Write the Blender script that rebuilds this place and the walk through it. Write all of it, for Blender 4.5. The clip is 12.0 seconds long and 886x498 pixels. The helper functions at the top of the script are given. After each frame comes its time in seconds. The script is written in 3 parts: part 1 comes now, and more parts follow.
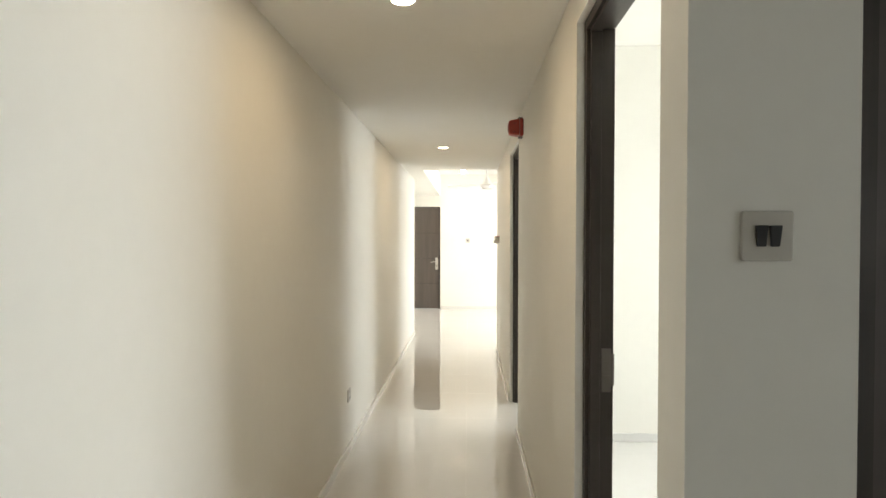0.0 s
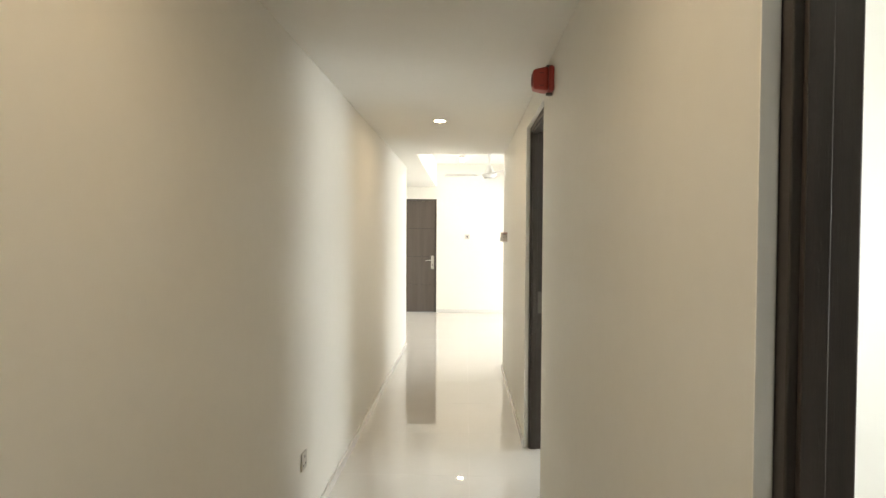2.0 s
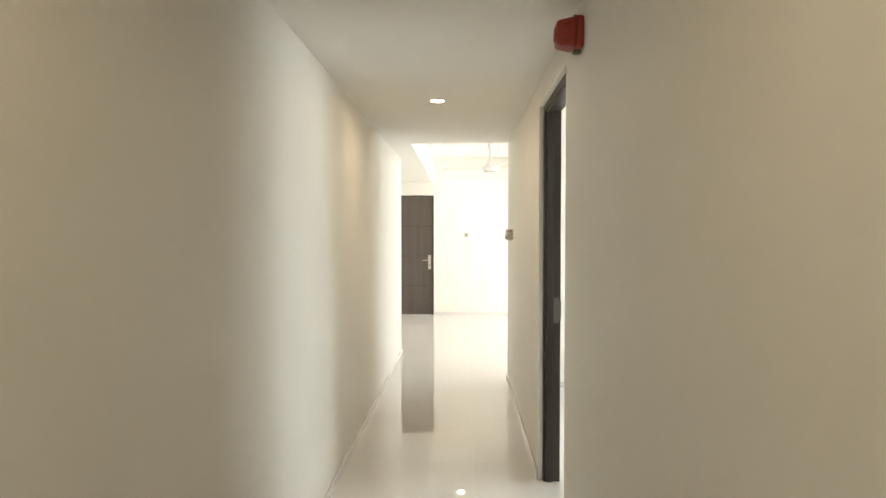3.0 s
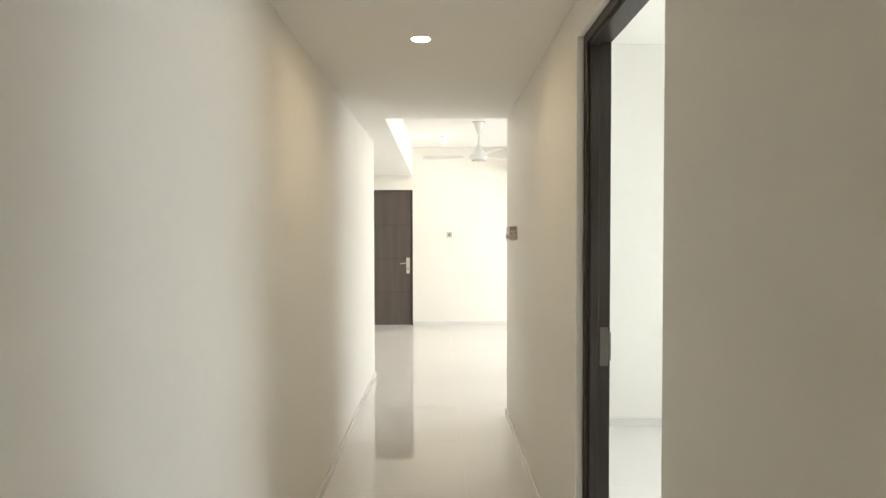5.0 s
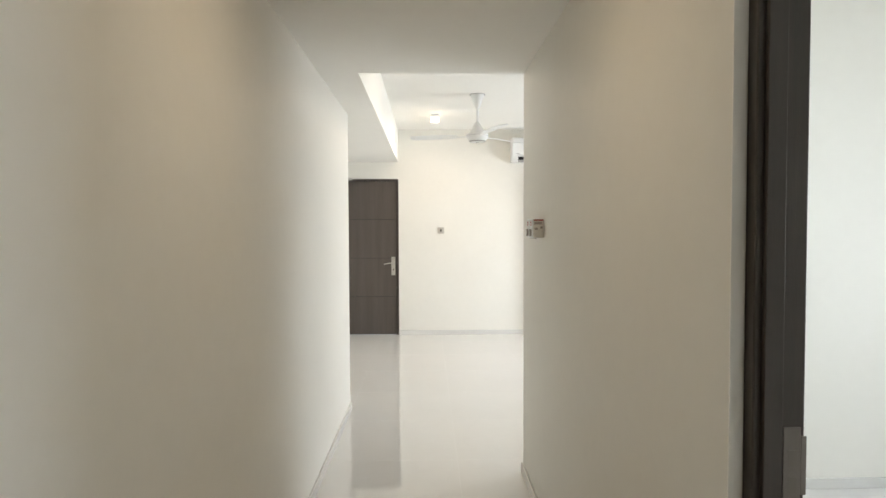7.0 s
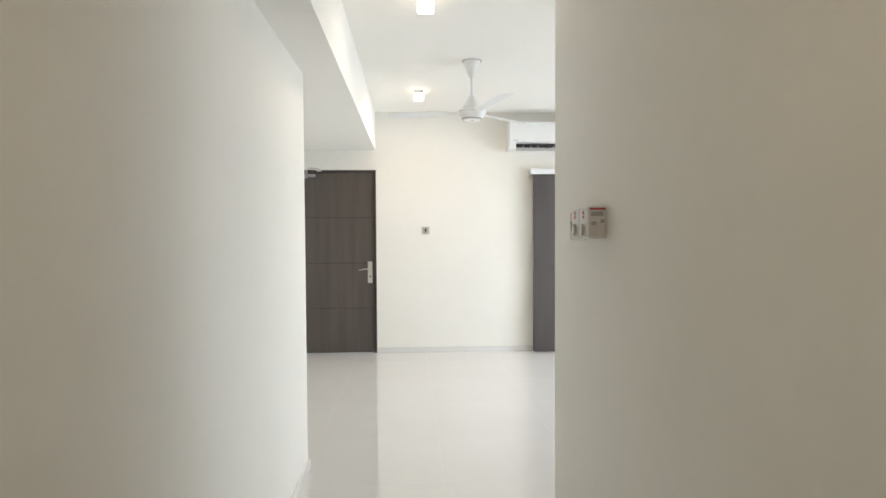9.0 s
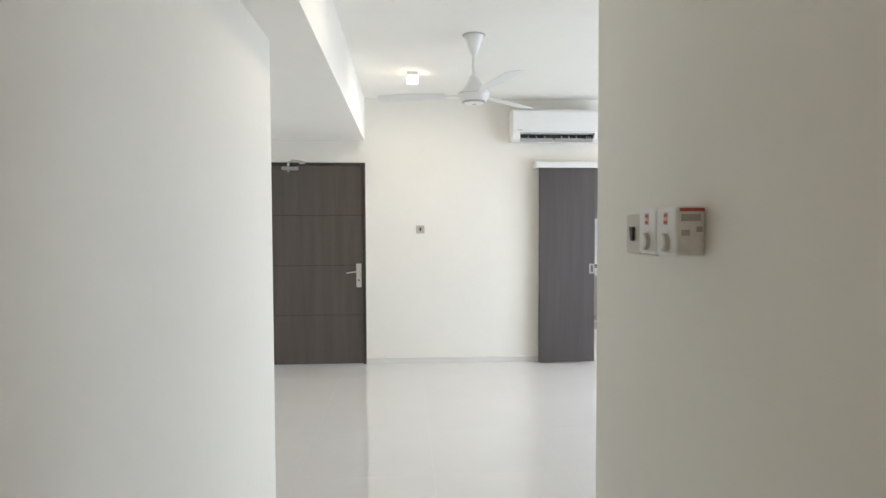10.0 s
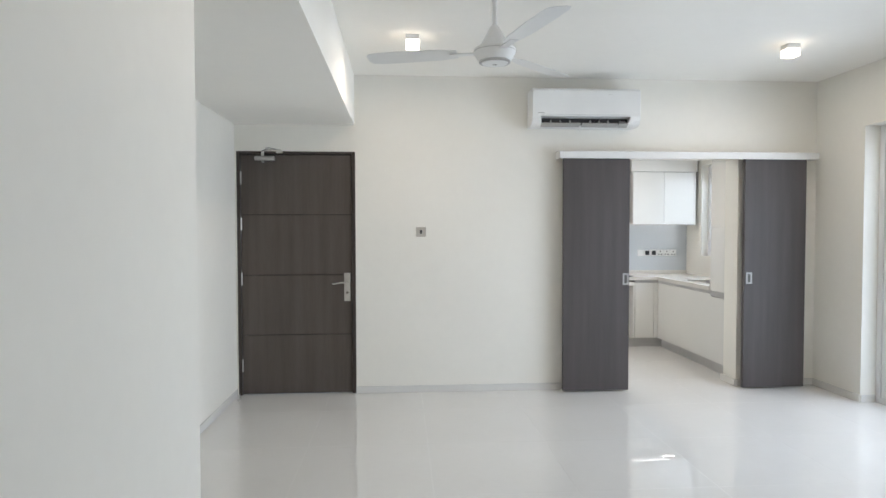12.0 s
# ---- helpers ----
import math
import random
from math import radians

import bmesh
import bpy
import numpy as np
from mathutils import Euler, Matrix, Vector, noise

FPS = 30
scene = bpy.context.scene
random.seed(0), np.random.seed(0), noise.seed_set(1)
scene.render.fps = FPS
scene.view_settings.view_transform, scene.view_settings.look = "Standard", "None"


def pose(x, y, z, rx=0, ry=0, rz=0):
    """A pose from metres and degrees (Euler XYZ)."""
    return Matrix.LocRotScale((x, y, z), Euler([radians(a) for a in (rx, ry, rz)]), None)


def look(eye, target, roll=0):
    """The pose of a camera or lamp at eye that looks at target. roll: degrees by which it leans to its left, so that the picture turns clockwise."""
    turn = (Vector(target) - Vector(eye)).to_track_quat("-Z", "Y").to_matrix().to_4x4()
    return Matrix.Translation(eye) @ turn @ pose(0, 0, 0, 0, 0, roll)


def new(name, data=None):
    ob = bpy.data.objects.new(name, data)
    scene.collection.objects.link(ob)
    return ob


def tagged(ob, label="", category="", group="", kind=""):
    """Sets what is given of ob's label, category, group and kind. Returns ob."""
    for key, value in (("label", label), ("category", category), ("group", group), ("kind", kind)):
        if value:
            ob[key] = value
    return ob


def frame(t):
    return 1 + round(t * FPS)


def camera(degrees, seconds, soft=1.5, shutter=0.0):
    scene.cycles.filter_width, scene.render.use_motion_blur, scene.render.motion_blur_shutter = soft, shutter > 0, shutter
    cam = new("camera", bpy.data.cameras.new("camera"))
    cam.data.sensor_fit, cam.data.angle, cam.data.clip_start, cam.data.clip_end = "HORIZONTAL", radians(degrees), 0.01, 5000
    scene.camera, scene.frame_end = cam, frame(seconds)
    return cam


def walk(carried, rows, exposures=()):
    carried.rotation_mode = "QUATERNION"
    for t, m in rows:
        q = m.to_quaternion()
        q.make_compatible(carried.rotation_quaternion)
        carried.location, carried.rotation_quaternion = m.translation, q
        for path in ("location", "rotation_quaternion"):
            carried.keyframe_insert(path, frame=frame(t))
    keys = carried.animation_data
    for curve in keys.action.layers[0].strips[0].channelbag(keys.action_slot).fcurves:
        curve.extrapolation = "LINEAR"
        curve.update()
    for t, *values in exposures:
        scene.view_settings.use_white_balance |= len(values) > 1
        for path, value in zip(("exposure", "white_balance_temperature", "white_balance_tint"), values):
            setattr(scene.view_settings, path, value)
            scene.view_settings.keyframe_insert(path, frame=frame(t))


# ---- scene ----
cam = camera(72.0, 12.0)
PATH = [
    (0, (0.236, 0.051, 1.473), (0.153, 2.049, 1.438), 0.1),
    (0.5, (0.218, 0.37, 1.481), (0.142, 2.369, 1.438), 0.2),
    (1, (0.207, 0.686, 1.485), (0.132, 2.684, 1.441), 0.3),
    (1.5, (0.205, 1.0, 1.492), (0.13, 2.998, 1.442), 0.3),
    (2, (0.192, 1.306, 1.495), (0.119, 3.304, 1.443), 0.3),
    (2.5, (0.174, 1.621, 1.493), (0.102, 3.619, 1.436), 0.1),
    (4.5, (0.094, 2.837, 1.449), (0.085, 4.837, 1.398), -0.1),
    (5, (0.077, 3.178, 1.463), (0.087, 5.177, 1.409), -0.1),
    (5.5, (0.082, 3.515, 1.461), (0.104, 5.514, 1.403), -0.0),
    (6, (0.077, 3.825, 1.473), (0.108, 5.824, 1.41), -0.1),
    (6.5, (0.054, 4.133, 1.467), (0.094, 6.131, 1.399), -0.1),
    (8.5, (0.035, 5.325, 1.451), (0.127, 7.321, 1.381), -0.5),
    (9, (0.037, 5.641, 1.442), (0.146, 7.637, 1.377), -0.3),
    (9.5, (0.046, 5.961, 1.462), (0.17, 7.956, 1.384), -0.2),
    (10, (0.057, 6.3, 1.472), (0.183, 8.294, 1.394), -0.2),
    (10.5, (0.026, 6.593, 1.454), (0.158, 8.587, 1.375), -0.3),
    (11, (0.018, 6.882, 1.453), (0.159, 8.876, 1.379), -0.2),
    (11.5, (0.022, 7.145, 1.439), (0.161, 9.14, 1.369), -0.2),
    (12, (0.052, 7.36, 1.444), (0.188, 9.354, 1.382), -0.1),
]
walk(cam, [(t, look(eye, target, roll)) for t, eye, target, roll in PATH],
     [(0, 1.58, 7380, 13), (2.5, 1.49, 7450, 13), (4.5, 1.37, 7250, 14), (5.5, 1.10, 7120, 14), (6.5, 0.92, 6930, 14), (8.5, 0.92, 6700, 14), (9.5, 0.80, 6500, 14), (10.5, 0.62, 6370, 14), (12, 0.35, 6270, 14)])

# ---- world, sun, large lights ----
W = bpy.data.worlds.new("sky")
scene.world = W
W.use_nodes = True
_n = W.node_tree.nodes
_sky = _n.new("ShaderNodeTexSky")
_sky.sky_type = "NISHITA"
_sky.sun_disc = False
_sky.sun_elevation, _sky.sun_rotation = radians(58), radians(250)
_sky.dust_density, _sky.air_density = 3.0, 1.2
_n["Background"].inputs["Strength"].default_value = 0.15
W.node_tree.links.new(_sky.outputs[0], _n["Background"].inputs["Color"])

_sun = new("sun", bpy.data.lights.new("sun", "SUN"))
_sun.data.energy, _sun.data.angle, _sun.data.color = 1.2, radians(12), (1.0, 0.96, 0.9)
_sun.matrix_world = look((-30, 4, 50), (0, 6, 0))


def window_light(name, y, z, width, height, watts, aside=0.0, down=1.0, colour=(0.79, 0.895, 1.0)):
    """Sky light that enters through an opening of the outer wall."""
    lamp = bpy.data.lights.new(name, "AREA")
    lamp.shape, lamp.size, lamp.size_y = "RECTANGLE", width, height
    lamp.energy, lamp.color, lamp.spread = watts, colour, radians(150)
    ob = new(name, lamp)
    ob.matrix_world = look((4.09, y, z), (0, y + aside, z - down))
    return ob


# fill light through the added opening, for the dim wall at the start
window_light("window_light", -0.9, 1.45, 1.4, 1.5, 5.2)
window_light("window_light", 3.0, 1.45, 2.0, 1.5, 23, 0.0, 0.4)
window_light("window_light", 6.2, 1.45, 2.0, 1.5, 23, 0.0, 0.4)
window_light("window_light", 10.6, 1.2, 2.8, 2.0, 45, 0.8, 1.2)
window_light("window_light", 14.1, 1.65, 1.3, 1.1, 13, 0.0, 2.0)


def down_light(x, y, z, watts, colour=(1.0, 0.80, 0.53), size=0.075):
    lamp = bpy.data.lights.new("lamp_light", "AREA")
    lamp.shape, lamp.size, lamp.energy, lamp.color = "DISK", size, watts, colour
    ob = new("lamp_light", lamp)
    ob.matrix_world = look((x, y, z), (x, y + 0.0001, z - 1))
    return ob


down_light(-0.01, 2.335, 2.350, 1.0)
down_light(-0.01, 6.03, 2.350, 1.0)
for _x, _y, _w in ((0.14, 9.24, 1.6), (0.135, 11.67, 4.7), (2.91, 11.70, 5.0)):
    down_light(_x, _y, 2.708, _w, (1.0, 0.86, 0.68), 0.09)
# unseen kitchen lamp, added to give the kitchen more warm light
down_light(2.2, 14.0, 2.505, 10.5, (1.0, 0.94, 0.86), 0.09)

# ---- materials ----


def mat(name, base, rough=0.5, metal=0.0, var=0.04, scale=3.0, bump=0.0, bscale=150.0, stretch=(1, 1, 1), coat=0.0, rvar=0.0):
    m = bpy.data.materials.new(name)
    m.use_nodes = True
    t, p = m.node_tree, m.node_tree.nodes["Principled BSDF"]
    p.inputs["Roughness"].default_value, p.inputs["Metallic"].default_value = rough, metal
    p.inputs["Coat Weight"].default_value = coat
    tc, mp = t.nodes.new("ShaderNodeTexCoord"), t.nodes.new("ShaderNodeMapping")
    mp.inputs["Scale"].default_value = stretch
    t.links.new(tc.outputs["Object"], mp.inputs["Vector"])
    big, fine = t.nodes.new("ShaderNodeTexNoise"), t.nodes.new("ShaderNodeTexNoise")
    big.inputs["Scale"].default_value, big.inputs["Detail"].default_value = scale, 5
    fine.inputs["Scale"].default_value, fine.inputs["Detail"].default_value = scale * 14, 3
    for n in (big, fine):
        t.links.new(mp.outputs[0], n.inputs["Vector"])
    add = t.nodes.new("ShaderNodeMath")
    add.operation = "MULTIPLY_ADD"
    add.inputs[1].default_value = 0.4
    t.links.new(fine.outputs[0], add.inputs[0])
    t.links.new(big.outputs[0], add.inputs[2])
    ramp = t.nodes.new("ShaderNodeMapRange")
    ramp.inputs["From Min"].default_value, ramp.inputs["From Max"].default_value = 0.4, 1.0
    ramp.inputs["To Min"].default_value, ramp.inputs["To Max"].default_value = 1 - var, 1 + var
    t.links.new(add.outputs[0], ramp.inputs["Value"])
    mul = t.nodes.new("ShaderNodeMix")
    mul.data_type, mul.blend_type = "RGBA", "MULTIPLY"
    mul.inputs["Factor"].default_value = 1.0
    mul.inputs[6].default_value = (*base, 1)
    t.links.new(ramp.outputs[0], mul.inputs[7])
    t.links.new(mul.outputs[2], p.inputs["Base Color"])
    if rvar:
        rr = t.nodes.new("ShaderNodeMapRange")
        rr.inputs["To Min"].default_value, rr.inputs["To Max"].default_value = rough, rough + rvar
        t.links.new(big.outputs[0], rr.inputs["Value"])
        t.links.new(rr.outputs[0], p.inputs["Roughness"])
    if bump:
        nb, b = t.nodes.new("ShaderNodeTexNoise"), t.nodes.new("ShaderNodeBump")
        nb.inputs["Scale"].default_value, nb.inputs["Detail"].default_value = bscale, 4
        t.links.new(mp.outputs[0], nb.inputs["Vector"])
        b.inputs["Strength"].default_value, b.inputs["Distance"].default_value = bump, 0.002
        t.links.new(nb.outputs[0], b.inputs["Height"])
        t.links.new(b.outputs[0], p.inputs["Normal"])
    return m


def glow(name, colour, strength):
    m = bpy.data.materials.new(name)
    m.use_nodes = True
    p = m.node_tree.nodes["Principled BSDF"]
    p.inputs["Base Color"].default_value = (0.9, 0.9, 0.88, 1)
    p.inputs["Emission Color"].default_value = (*colour, 1)
    p.inputs["Emission Strength"].default_value = strength
    return m


def glass(name):
    m = bpy.data.materials.new(name)
    m.use_nodes = True
    p = m.node_tree.nodes["Principled BSDF"]
    p.inputs["Transmission Weight"].default_value, p.inputs["Roughness"].default_value = 1.0, 0.0
    p.inputs["Base Color"].default_value = (0.93, 0.97, 0.96, 1)
    p.inputs["IOR"].default_value = 1.45
    return m


WALL = mat("wall_paint", (0.845, 0.82, 0.752), 0.55, var=0.025, scale=1.2, bump=0.10, bscale=260)
CEIL = mat("ceiling_paint", (0.93, 0.91, 0.855), 0.7, var=0.02, scale=1.0, bump=0.08, bscale=220)
TILE = mat("porcelain_tile", (0.745, 0.73, 0.70), 0.004, var=0.03, scale=1.4, rvar=0.006)
TILE.node_tree.nodes["Principled BSDF"].inputs["IOR"].default_value = 1.78
GROUT = mat("grout", (0.82, 0.805, 0.775), 0.25, var=0.08, scale=9)
SKIRT = mat("skirting_tile", (0.735, 0.72, 0.685), 0.12, var=0.03, scale=3)
WOOD = mat("dark_laminate", (0.088, 0.071, 0.061), 0.42, var=0.22, scale=1.2, bump=0.06, bscale=30, stretch=(14, 14, 0.7))
WOODG = mat("grey_laminate", (0.073, 0.062, 0.061), 0.5, var=0.18, scale=1.2, bump=0.06, bscale=30, stretch=(14, 14, 0.7))
FRAME = mat("dark_frame", (0.046, 0.035, 0.029), 0.38, var=0.25, scale=2.5, bump=0.1, bscale=30, stretch=(22, 22, 1.0))
GROOVE = mat("groove_shadow_gap", (0.03, 0.026, 0.024), 0.6, var=0.1)
STEEL = mat("brushed_steel", (0.62, 0.60, 0.57), 0.34, 1.0, var=0.06, scale=6, stretch=(1, 1, 20))
DULL = mat("dull_steel", (0.19, 0.17, 0.155), 0.45, 0.7, var=0.1, scale=12)
PLATE = mat("satin_plate", (0.55, 0.52, 0.47), 0.33, 0.4, var=0.04, scale=20)
WHITEP = mat("white_plastic", (0.82, 0.82, 0.80), 0.32, var=0.02, scale=6)
BLACK = mat("black_plastic", (0.025, 0.025, 0.027), 0.35, var=0.1, scale=20)
RED = mat("red_plastic", (0.42, 0.045, 0.03), 0.34, var=0.08, scale=9)
# the sounder's own red, darkened for the shade in its recesses
SHADERED = mat("shaded_red_plastic", (0.24, 0.03, 0.022), 0.4, var=0.08, scale=9)
REDINK = mat("red_ink", (0.5, 0.09, 0.08), 0.5)
PINK = mat("pink_label", (0.72, 0.48, 0.46), 0.5)
PALEINK = mat("pale_label", (0.72, 0.71, 0.69), 0.5)
STICKER = mat("grey_sticker", (0.77, 0.735, 0.69), 0.45, var=0.12, scale=60)
MARK = mat("faded_ink", (0.42, 0.38, 0.35), 0.5, var=0.2, scale=80)
INK = mat("grey_ink", (0.16, 0.14, 0.12), 0.5)
ALU = mat("white_aluminium", (0.74, 0.74, 0.73), 0.35, var=0.02, scale=4)
GLOSS = mat("white_gloss_laminate", (0.80, 0.79, 0.75), 0.10, var=0.015, scale=2, coat=0.4)
COUNTER = mat("white_stone_counter", (0.70, 0.67, 0.62), 0.2, var=0.06, scale=9)
SPLASH = mat("grey_glass_splashback", (0.55, 0.58, 0.60), 0.08, var=0.02, scale=2)
GREYK = mat("grey_aluminium", (0.46, 0.45, 0.44), 0.4, 0.15, var=0.04, scale=5)
KICK = mat("grey_kick_laminate", (0.50, 0.49, 0.48), 0.4, var=0.03, scale=4)
PULL = mat("satin_pull", (0.40, 0.39, 0.38), 0.5, 0.6, var=0.05, scale=20)
FLAP = mat("grey_flap", (0.40, 0.39, 0.375), 0.45, var=0.05, scale=20)
DARKIN = mat("dark_inside", (0.10, 0.095, 0.09), 0.6, var=0.1)
GLASS = glass("clear_glass")
BULB = glow("lamp_glow", (1.0, 0.88, 0.70), 22.0)
BOXGLOW = glow("box_lamp_glow", (1.0, 0.86, 0.66), 5.0)
LEDGLOW = glow("led_strip_glow", (1.0, 0.98, 0.94), 11.0)
GROUND = mat("ground_far", (0.20, 0.21, 0.18), 0.9, var=0.3, scale=0.05)
RUBBER = mat("black_gasket", (0.03, 0.03, 0.03), 0.6, var=0.1)

# ---- mesh helpers ----


def box(bm, x0, y0, z0, x1, y1, z1, bevel=0.0, seg=2):
    made = bmesh.ops.create_cube(bm, size=1, matrix=Matrix.LocRotScale(((x0 + x1) / 2, (y0 + y1) / 2, (z0 + z1) / 2), None, (x1 - x0, y1 - y0, z1 - z0)))
    if bevel:
        edges = {e for v in made["verts"] for e in v.link_edges}
        bmesh.ops.bevel(bm, geom=list(edges), offset=bevel, segments=seg, profile=0.5, affect="EDGES")
    return bm


def boxes(*rows, bevel=0.0, seg=2):
    bm = bmesh.new()
    for r in rows:
        box(bm, *r, bevel=bevel, seg=seg)
    return bm


def solid(*rows):
    """One connected block out of butted boxes."""
    cuts = [sorted({round(r[k + d], 5) for r in rows for d in (0, 3)}) for k in range(3)]
    bm, verts = bmesh.new(), {}
    full = set()
    for i, j, k in np.ndindex(*(len(c) - 1 for c in cuts)):
        mid = [(c[n] + c[n + 1]) / 2 for c, n in zip(cuts, (i, j, k))]
        if any(all(r[n] < mid[n] < r[n + 3] for n in range(3)) for r in rows):
            full.add((i, j, k))

    def corner(*n):
        if n not in verts:
            verts[n] = bm.verts.new([c[m] for c, m in zip(cuts, n)])
        return verts[n]

    sides = {(-1, 0, 0): ((0, 0, 0), (0, 0, 1), (0, 1, 1), (0, 1, 0)), (1, 0, 0): ((1, 0, 0), (1, 1, 0), (1, 1, 1), (1, 0, 1)),
             (0, -1, 0): ((0, 0, 0), (1, 0, 0), (1, 0, 1), (0, 0, 1)), (0, 1, 0): ((0, 1, 0), (0, 1, 1), (1, 1, 1), (1, 1, 0)),
             (0, 0, -1): ((0, 0, 0), (0, 1, 0), (1, 1, 0), (1, 0, 0)), (0, 0, 1): ((0, 0, 1), (1, 0, 1), (1, 1, 1), (0, 1, 1))}
    for c in sorted(full):
        for side, ring in sides.items():
            if tuple(a + b for a, b in zip(c, side)) not in full:
                bm.faces.new([corner(*(a + b for a, b in zip(c, o))) for o in ring])
    return bm


def lathe(rows, steps=32, m=None):
    """A turned solid: rows of (radius, z), from one end to the other."""
    bm = bmesh.new()
    rings = [[bm.verts.new((r * math.cos(2 * math.pi * i / steps), r * math.sin(2 * math.pi * i / steps), z)) for i in range(steps)] for r, z in rows]
    for a, b in zip(rings, rings[1:]):
        for i in range(steps):
            bm.faces.new((a[i], a[(i + 1) % steps], b[(i + 1) % steps], b[i]))
    bm.faces.new(rings[0][::-1])
    bm.faces.new(rings[-1])
    bmesh.ops.recalc_face_normals(bm, faces=bm.faces)
    if m is not None:
        bmesh.ops.transform(bm, matrix=m, verts=bm.verts)
    return bm


def extrude(profile, x0, x1):
    """A solid with the (y, z) outline, from x0 to x1."""
    bm = bmesh.new()
    a, b = ([bm.verts.new((x, y, z)) for y, z in profile] for x in (x0, x1))
    n = len(profile)
    for i in range(n):
        bm.faces.new((a[i], a[(i + 1) % n], b[(i + 1) % n], b[i]))
    bm.faces.new(a[::-1])
    bm.faces.new(b)
    bmesh.ops.recalc_face_normals(bm, faces=bm.faces)
    return bm


def part(name, bm, material, parent=None, label="", smooth=False):
    me = bpy.data.meshes.new(name)
    if smooth:
        for f in bm.faces:
            f.smooth = True
        for e in bm.edges:
            if e.is_manifold and e.calc_face_angle(0) > radians(35):
                e.smooth = False
    bm.to_mesh(me)
    bm.free()
    me.materials.append(material)
    ob = new(name, me)
    ob.parent = parent
    return tagged(ob, label)


def thing(name, loc, label, category, group="", rz=0):
    ob = new(name)
    ob.empty_display_size = 0.1
    ob.matrix_basis = pose(*loc, 0, 0, rz)
    return tagged(ob, label, category, group)


def structure(name, bm, material, label, category):
    return tagged(part(name, bm, material), label, category, "", "structure")


# ---- the plan ----
XL, XR, XRI = -0.585, 0.61, 0.735       # faces of the corridor's walls, room side of the right one
XE, XEO, XK = 3.875, 4.10, 3.820       # outer wall, its kitchen face
YS, YF, YFI = -2.3, 1.114, 1.264       # start of the passage, wall with the first switch
D1, D2 = (1.264, 2.198), (4.631, 5.560)  # room doors
YP, YR2, YH = 4.51, 7.74, 8.02         # far walls of the two rooms, corner to the hall
YL = 9.315                             # end of the corridor's left wall
XA, XD = -1.385, -0.355                # entrance recess, edge of the lowered ceiling
YE, YEB, YK = 12.763, 12.98, 15.2      # end wall, kitchen side of it, kitchen's back wall
ZC, ZH, ZT = 2.363, 2.80, 3.0          # corridor ceiling, hall ceiling, top of the walls
ZD = 2.224                             # room door openings

structure("wall_corridor_left", solid((XL - 0.15, YS, 0, XL, YL - 0.15, ZT), (XA - 0.15, YL - 0.15, 0, XL, YL, ZT)), WALL, "smooth cream-painted plaster corridor wall", "wall")
structure("wall_corridor_right", solid((XR, D1[1], 0, XRI, D2[0], ZT), (XR, D2[1], 0, XRI, YH, ZT), (XR, D1[0], ZD, XRI, D1[1], ZT), (XR, D2[0], ZD, XRI, D2[1], ZT)),
          WALL, "smooth cream-painted plaster wall with two door openings", "wall")
structure("wall_switch", solid((XR, YF, 0, 0.90, YFI, ZT), (1.86, YF, 0, XE, YFI, ZT), (0.90, YF, 2.2, 1.86, YFI, ZT)), WALL, "cream-painted wall with a switch plate beside a dark door", "wall")
structure("wall_rooms", boxes((XRI, YP, 0, XE, YP + 0.121, ZT)), WALL, "cream-painted partition wall between two rooms", "wall")
structure("wall_hall_near", boxes((XRI, YR2, 0, XE, YH, ZT)), WALL, "cream-painted wall between room and hall", "wall")
structure("wall_entrance_left", boxes((XA - 0.15, YL, 0, XA, YE, ZT)), WALL, "cream-painted side wall beside the entrance door", "wall")
structure("wall_end", solid((XA - 0.15, YE, 0, -1.37, YEB, ZT), (-1.37, YE, 2.13, -0.35, YEB, ZT), (-0.35, YE, 0, 2.0, YEB, ZT), (2.0, YE, 2.10, 3.13, YEB, ZT), (3.13, YE, 0, XE, YEB, ZT)),
          WALL, "cream-painted end wall of the hall with entrance and kitchen openings", "wall")
structure("wall_kitchen_back", boxes((1.05, YK, 0, XE, YK + 0.15, ZT)), WALL, "cream-painted back wall of the kitchen", "wall")
structure("wall_kitchen_left", boxes((0.9, YEB, 0, 1.05, YK + 0.15, ZT)), WALL, "cream-painted side wall of the kitchen", "wall")
structure("wall_start_back", boxes((XL - 0.15, YS - 0.15, 0, XE, YS, ZT)), WALL, "plain cream-painted wall", "wall")

# outer wall: openings (y0, y1, z0, z1); the first is unseen, added for light
OPEN = [(-1.6, -0.2, 0.7, 2.2), (2.0, 4.0, 0.7, 2.2), (5.2, 7.2, 0.7, 2.2), (9.1, 12.17, 0.0, 2.30), (13.40, 14.80, 1.115, 2.25)]
rows, y = [], YS - 0.15
for y0, y1, z0, z1 in OPEN:
    rows.append((XE, y, 0, XEO, y0, ZT))
    if z0 > 0:
        rows.append((XE, y0, 0, XEO, y1, z0))
    rows.append((XE, y0, z1, XEO, y1, ZT))
    if y0 > YE:
        rows.append((XK, YEB, 0, XE, y0, 2.6))
        rows.append((XK, y0, 0, XE, y1, z0))
        rows.append((XK, y0, z1, XE, y1, 2.6))
        rows.append((XK, y1, 0, XE, YK, 2.6))
    y = y1
rows.append((XE, y, 0, XEO, YK + 0.15, ZT))
structure("wall_outer", solid(*rows), WALL, "cream-painted outer wall with window openings", "wall")

